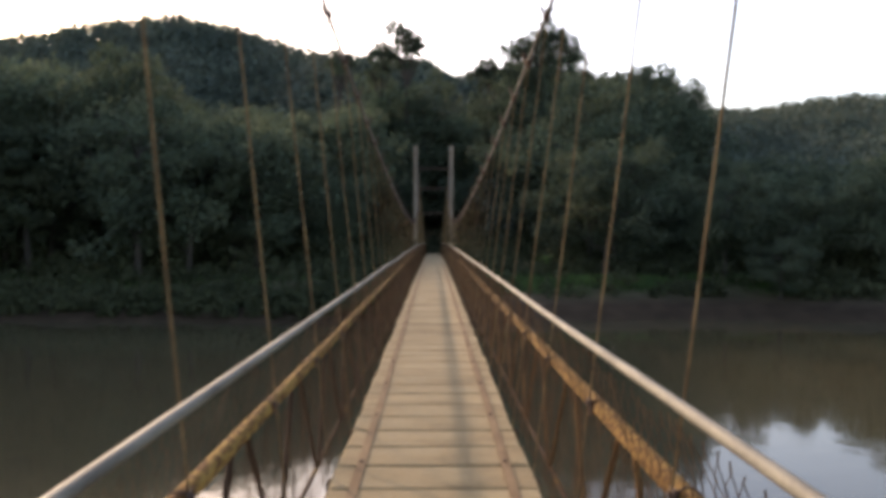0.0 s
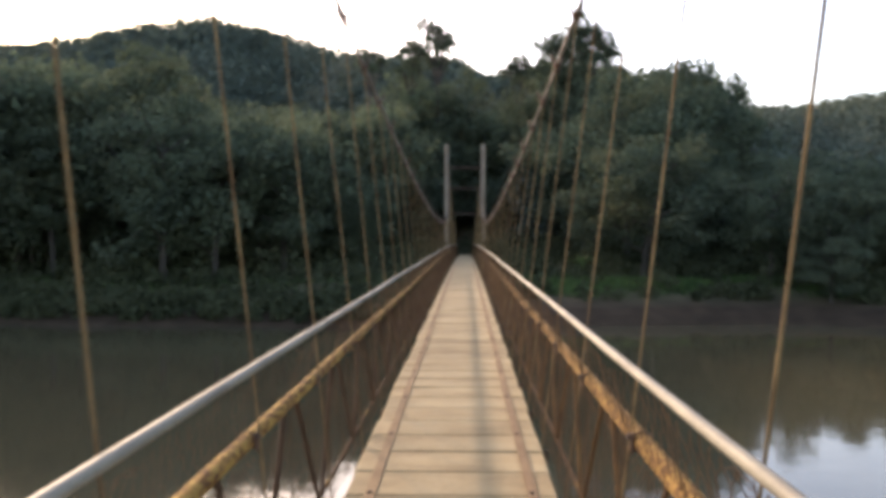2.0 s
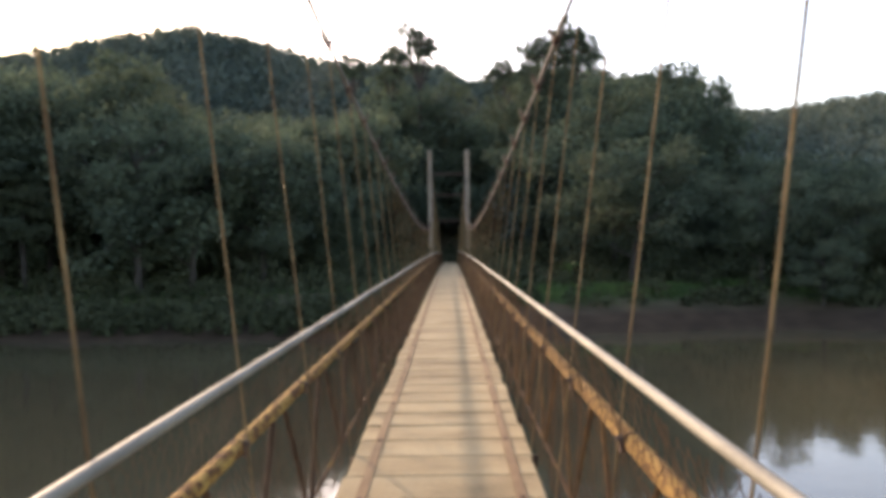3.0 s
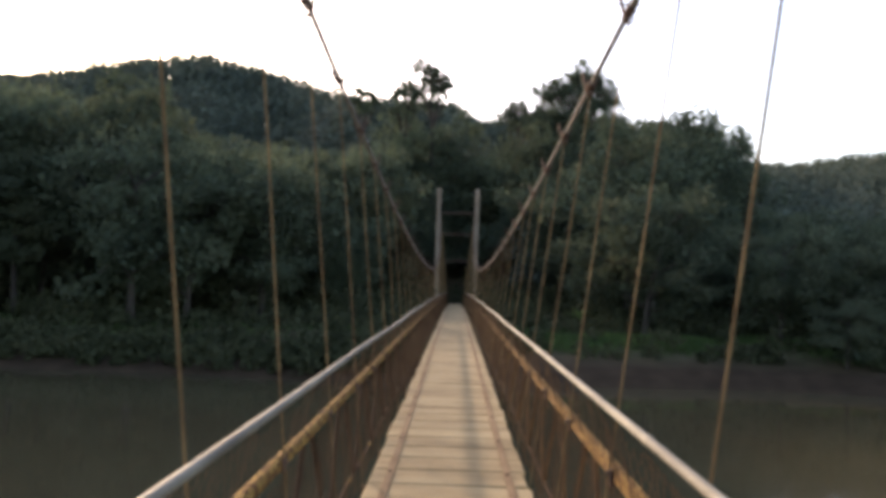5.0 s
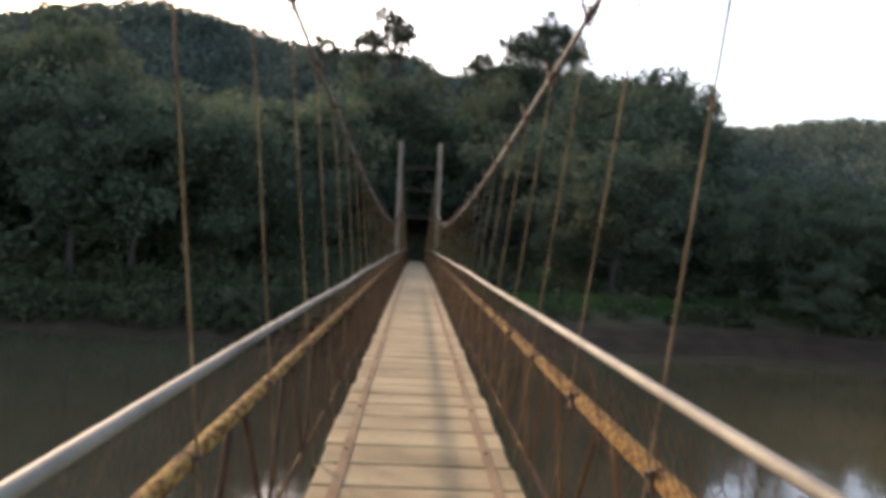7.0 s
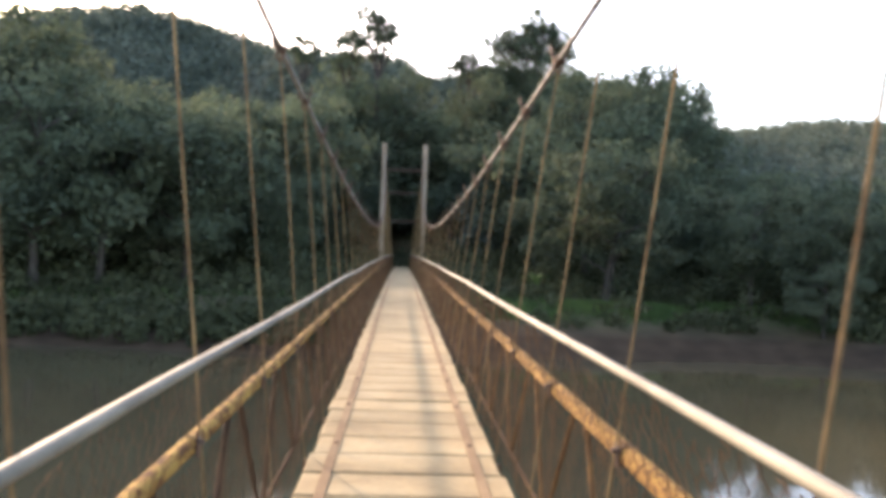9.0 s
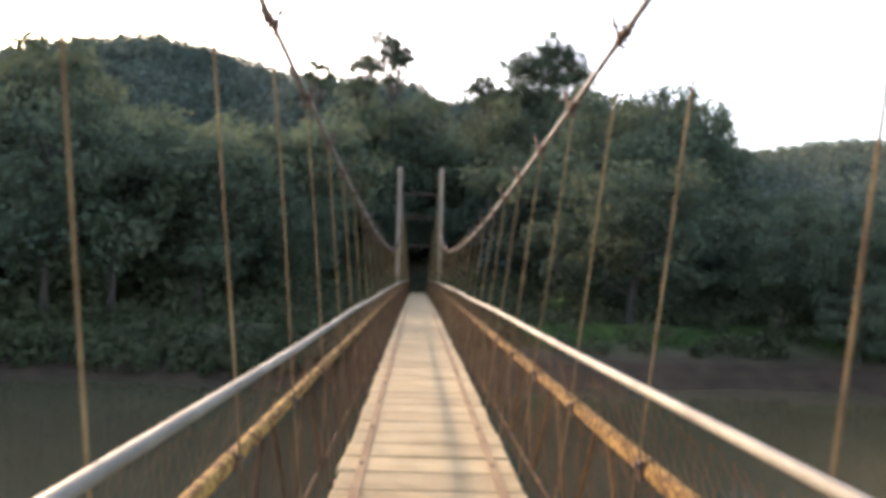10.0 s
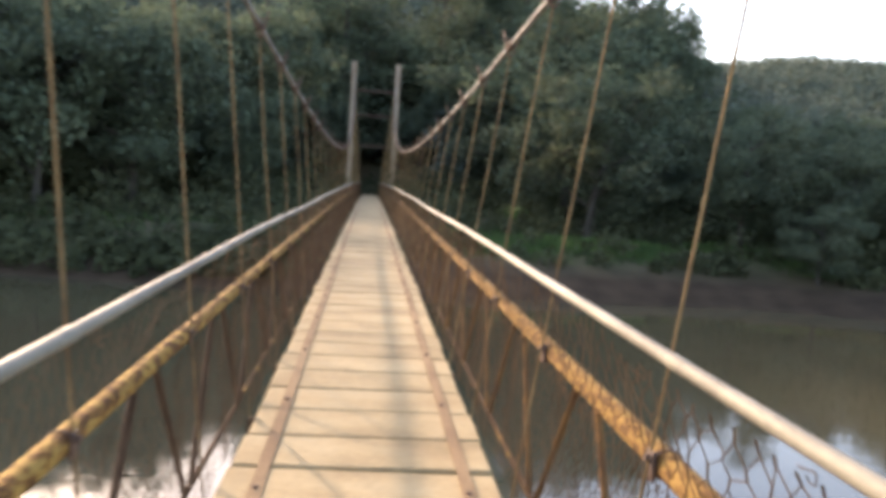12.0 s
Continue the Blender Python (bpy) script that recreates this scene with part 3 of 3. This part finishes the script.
# single trees that stand out on the skyline: bearing, distance, top elevation
for kind, az, r, el, which, wide in (("broad", 8.2, 99, 11.6, 0, 0.8), ("broad", 7.0, 92, 11.4, 1, 0.8), ("broad", 9.8, 94, 12.0, 2, 0.7), ("broad", 6.1, 97, 11.6, 3, 0.8), ("broad", -3.0, 99, 12.3, 1, 0.6), ("broad", -0.8, 99, 11.9, 2, 0.6),
                                     ("slim", 13.6, 66, 4.0, 0, 1.0), ("broad", 13.2, 96, 11.4, 0, 1.0), ("broad", 14.0, 76, 12.0, 2, 0.95), ("broad", 15.9, 92, 12.2, 3, 0.8), ("broad", 16.9, 90, 11.8, 0, 0.5), ("broad", 17.2, 91, 11.0, 2, 0.5), ("broad", 15.2, 78, 11.9, 1, 0.7), ("broad", 12.2, 78, 11.2, 2, 0.8),
                                     ("broad", 25.7, 54, 0.0, 3, 1.35)):
    x, y = by_bearing(az, r)
    plant(kind, x, y, 1.5 + r * math.tan(radians(el)) - float(land(x, y)), az * 40, which, wide)

# tall trees of the shore outside the bend of the river
rnd = random.Random(23)
for i in range(10):
    az, r = -23.0 - 1.9 * i + rnd.uniform(-0.5, 0.5), rnd.uniform(63, 74)
    x, y = by_bearing(az, r)
    plant("broad", x, y, 1.5 + r * math.tan(radians(rnd.uniform(11.3, 12.6))) - float(land(x, y)), rnd.uniform(0, 360), i, rnd.uniform(0.75, 0.95))

rnd = random.Random(17)
placed = []
tries = 0
while len(placed) < 148 and tries < 6000:
    tries += 1
    az, r = rnd.uniform(-37, 35), 58 + 68 * rnd.random() ** 1.2
    x, y = by_bearing(az, r)
    d = y - float(far_shore(x))
    if d < 8 or (abs(x) < 9.0 and y < 93) or (abs(x) < 4 and y < 101) or any((x - a) ** 2 + (y - b) ** 2 < 9 for a, b in placed):
        continue
    cap = float(sky_height(x, y)) - float(land(x, y))
    if az > 17.8:
        cap = 1.5 + r * math.tan(radians(5.8)) - float(land(x, y))
    if az < -9:
        cap = 1.5 + r * math.tan(radians(rnd.uniform(9.0, 13.0))) - float(land(x, y))
    kind = rnd.choices(("broad", "tall", "slim"), (0.86, 0.08, 0.06 if az > -6 else 0.0))[0]
    hgt = min(cap * (rnd.uniform(0.72, 0.97) if kind == "broad" else rnd.uniform(0.6, 0.8)), rnd.uniform(9, 19))
    if az < -9 and r < 82:
        hgt = min(cap * rnd.uniform(0.84, 0.98), rnd.uniform(11.5, 17))
    if hgt < 4:
        continue
    plant(kind, x, y, hgt, rnd.uniform(0, 360), rnd.randrange(4), rnd.uniform(0.9, 1.25) if kind != "slim" else 0.9)
    placed.append((x, y))


def hillside():
    """The closed canopy of the hills: crowns too far off to tell apart."""
    rng = np.random.default_rng(8)
    n = 6200
    az = rng.uniform(-48, 46, n)
    R = ridge_distance(az)
    r = 84 + (R * 1.02 - 84) * rng.random(n) ** 0.75
    x, y = EYE0[0] + r * np.sin(np.radians(az)), EYE0[1] + r * np.cos(np.radians(az))
    ok = (np.abs(x) > 8) | (y > 108)
    x, y, r = x[ok], y[ok], r[ok]
    g = land(x, y)
    room = np.clip(sky_height(x, y) - g, 2, None)
    h = np.minimum(rng.uniform(4, 12, len(x)), room * rng.uniform(0.85, 1.02, len(x)))
    rad = h * 0.5 + 0.3
    centres = np.stack([x, y, g + h * 0.52], 1)
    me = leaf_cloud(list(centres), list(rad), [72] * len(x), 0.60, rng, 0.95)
    me.materials.append(LEAF_FAR_HAZED)
    return tagged(new("hillside_forest", me), "dense dark green forest canopy covering the hills", "forest", kind="stuff")


def undergrowth():
    rng = np.random.default_rng(9)
    n = 4200
    x = rng.uniform(-80, 80, n)
    d = np.where(x < 2, 1.2, 4.0) + 42 * rng.random(n) ** 1.5
    low = rng.random(n) < 0.2
    d = np.where(low & (x < 2), rng.uniform(0.4, 4.0, n), d)
    y = far_shore(x) + d
    ok = ((np.abs(x) > 2.6) | (y > 94)) & ~((x > 4) & (x < 24) & (d < 12) & (rng.random(n) < 0.8))
    x, y, d = x[ok], y[ok], d[ok]
    g = land(x, y)
    rad = rng.uniform(0.4, 0.9, len(x)) + np.clip(d * 0.09, 0, 2.3) * rng.random(len(x))
    me = leaf_cloud(list(np.stack([x, y, g + rad * 0.5], 1)), list(rad), [70] * len(x), 0.19, rng, 0.9)
    me.materials.append(SHRUB)
    return tagged(new("undergrowth", me), "low dark green shrubs along the river bank", "shrubs", kind="stuff")


def bank_grass():
    rng = np.random.default_rng(10)
    n = 34000
    x = np.concatenate([rng.uniform(2.5, 26, n), rng.uniform(-40, -2.5, n // 3)])
    d = 5.5 + 9 * rng.random(len(x))
    y = far_shore(x) + d + rng.normal(0, 0.5, len(x))
    patch = np.sin(x * 0.45 + 2) * np.sin(y * 0.6 + x * 0.2) + rng.normal(0, 0.35, len(x)) > -0.25
    x, y = x[patch], y[patch]
    g = land(x, y)
    a = rng.uniform(0, 6.28, len(x))
    h = rng.uniform(0.18, 0.5, len(x))
    w = 0.03
    dx, dy = np.cos(a) * w, np.sin(a) * w
    lx, ly = rng.normal(0, 0.12, len(x)), rng.normal(0, 0.12, len(x))
    V = np.stack([np.stack([x - dx, y - dy, g], 1), np.stack([x + dx, y + dy, g], 1), np.stack([x + lx, y + ly, g + h], 1)], 1).reshape(-1, 3)
    F = np.arange(len(V)).reshape(-1, 3)
    me = bpy.data.meshes.new("bank_grass")
    me.vertices.add(len(V))
    me.vertices.foreach_set("co", V.ravel())
    me.loops.add(len(V))
    me.loops.foreach_set("vertex_index", F.ravel())
    me.polygons.add(len(F))
    me.polygons.foreach_set("loop_start", np.arange(0, len(V), 3))
    me.update(calc_edges=True)
    me.materials.append(GRASS)
    return tagged(new("bank_grass", me), "fresh green grass on the river bank", "grass", kind="stuff")


def broad_leaf_plant(x, y, height):
    """A clump of long arching leaves."""
    rng = random.Random(4)
    z = float(land(x, y)) - 0.05
    pieces = []
    for i in range(26):
        a, reach, h = rng.uniform(0, 6.28), rng.uniform(0.4, 1.1), height * rng.uniform(0.6, 1.0)
        w = rng.uniform(0.10, 0.18)
        side = Vector((-math.sin(a), math.cos(a), 0)) * w
        v, f = [], []
        for k in range(6):
            t = k / 5
            c = Vector((math.cos(a) * reach * t, math.sin(a) * reach * t, h * math.sin(t * 2.0) / 0.95))
            k_w = math.sin(0.25 + t * 2.8)
            v += [c - side * k_w, c + side * k_w + Vector((0, 0, 0.03))]
            if k:
                f.append((2 * k - 2, 2 * k - 1, 2 * k + 1, 2 * k))
        pieces.append((v, f))
    ob = new("broad_leaf_plant", mesh_from(*joined(*pieces), GRASS, "leaves"))
    ob.matrix_basis = pose(x, y, z)
    return tagged(ob, "light green broad-leaved plant on the river bank", "plant")


broad_leaf_plant(8.9, 66.0, 1.7)
hillside()
undergrowth()
bank_grass()


# ---- deck: planks and flat bars ----
deck = new("footbridge_deck")
tagged(deck, "sandy weathered plank deck held by two rusty flat bars", "deck", kind="structure")
for x in (-0.475, 0.475):
    for a in range(0, 60, 10):
        pts = [(x + 0.004 * math.sin(y * 1.1), y, 0.004 + sag(y)) for y in along[a:a + 11]]
        bars = []
        for p, q in zip(pts[:-1], pts[1:]):
            bars.append(((Vector((p[0] - 0.031, p[1], p[2] + 0.003)), Vector((p[0] + 0.031, p[1], p[2] + 0.003)), Vector((q[0] + 0.031, q[1], q[2] + 0.003)), Vector((q[0] - 0.031, q[1], q[2] + 0.003)),
                          Vector((p[0] - 0.031, p[1], p[2] - 0.003)), Vector((p[0] + 0.031, p[1], p[2] - 0.003)), Vector((q[0] + 0.031, q[1], q[2] - 0.003)), Vector((q[0] - 0.031, q[1], q[2] - 0.003))),
                         ((0, 1, 2, 3), (0, 3, 7, 4), (1, 5, 6, 2))))
        part_mesh("flat_bar", mesh_from(*joined(*bars), FLAT_BAR, "flat_bar"), deck, "rusty flat bar bolted over the planks")
rnd = random.Random(3)
BOARDS = []
for i in range(6):
    w, ln = 0.464 + rnd.uniform(-0.012, 0.008), 2 * DECK_HALF + rnd.uniform(-0.02, 0.02)
    BOARDS.append(mesh_from(*box(0, 0, -0.02, ln, w, 0.04, 0.008), PLANK, "plank"))
BOLT = mesh_from(*tube([(0, 0, 0), (0, 0, 0.012), (0, 0, 0.014)], [0.014, 0.014, 0.009], 6), DARK_STEEL, "bolt")
y = -6.7831
while y < Y1 - 0.3:
    p = part_mesh("plank", BOARDS[rnd.randrange(6)], deck)
    p.matrix_basis = pose(rnd.uniform(-0.008, 0.008), y, sag(y) + rnd.uniform(-0.003, 0.0), rnd.uniform(-0.45, 0.45), rnd.uniform(-0.25, 0.25), rnd.uniform(-0.6, 0.6))
    y += 0.4904
for y in STATIONS:
    if 3 < y < 40:
        for x in (-0.475, 0.475):
            part_mesh("bolt", BOLT, deck).matrix_basis = pose(x, y, sag(y) + 0.006)
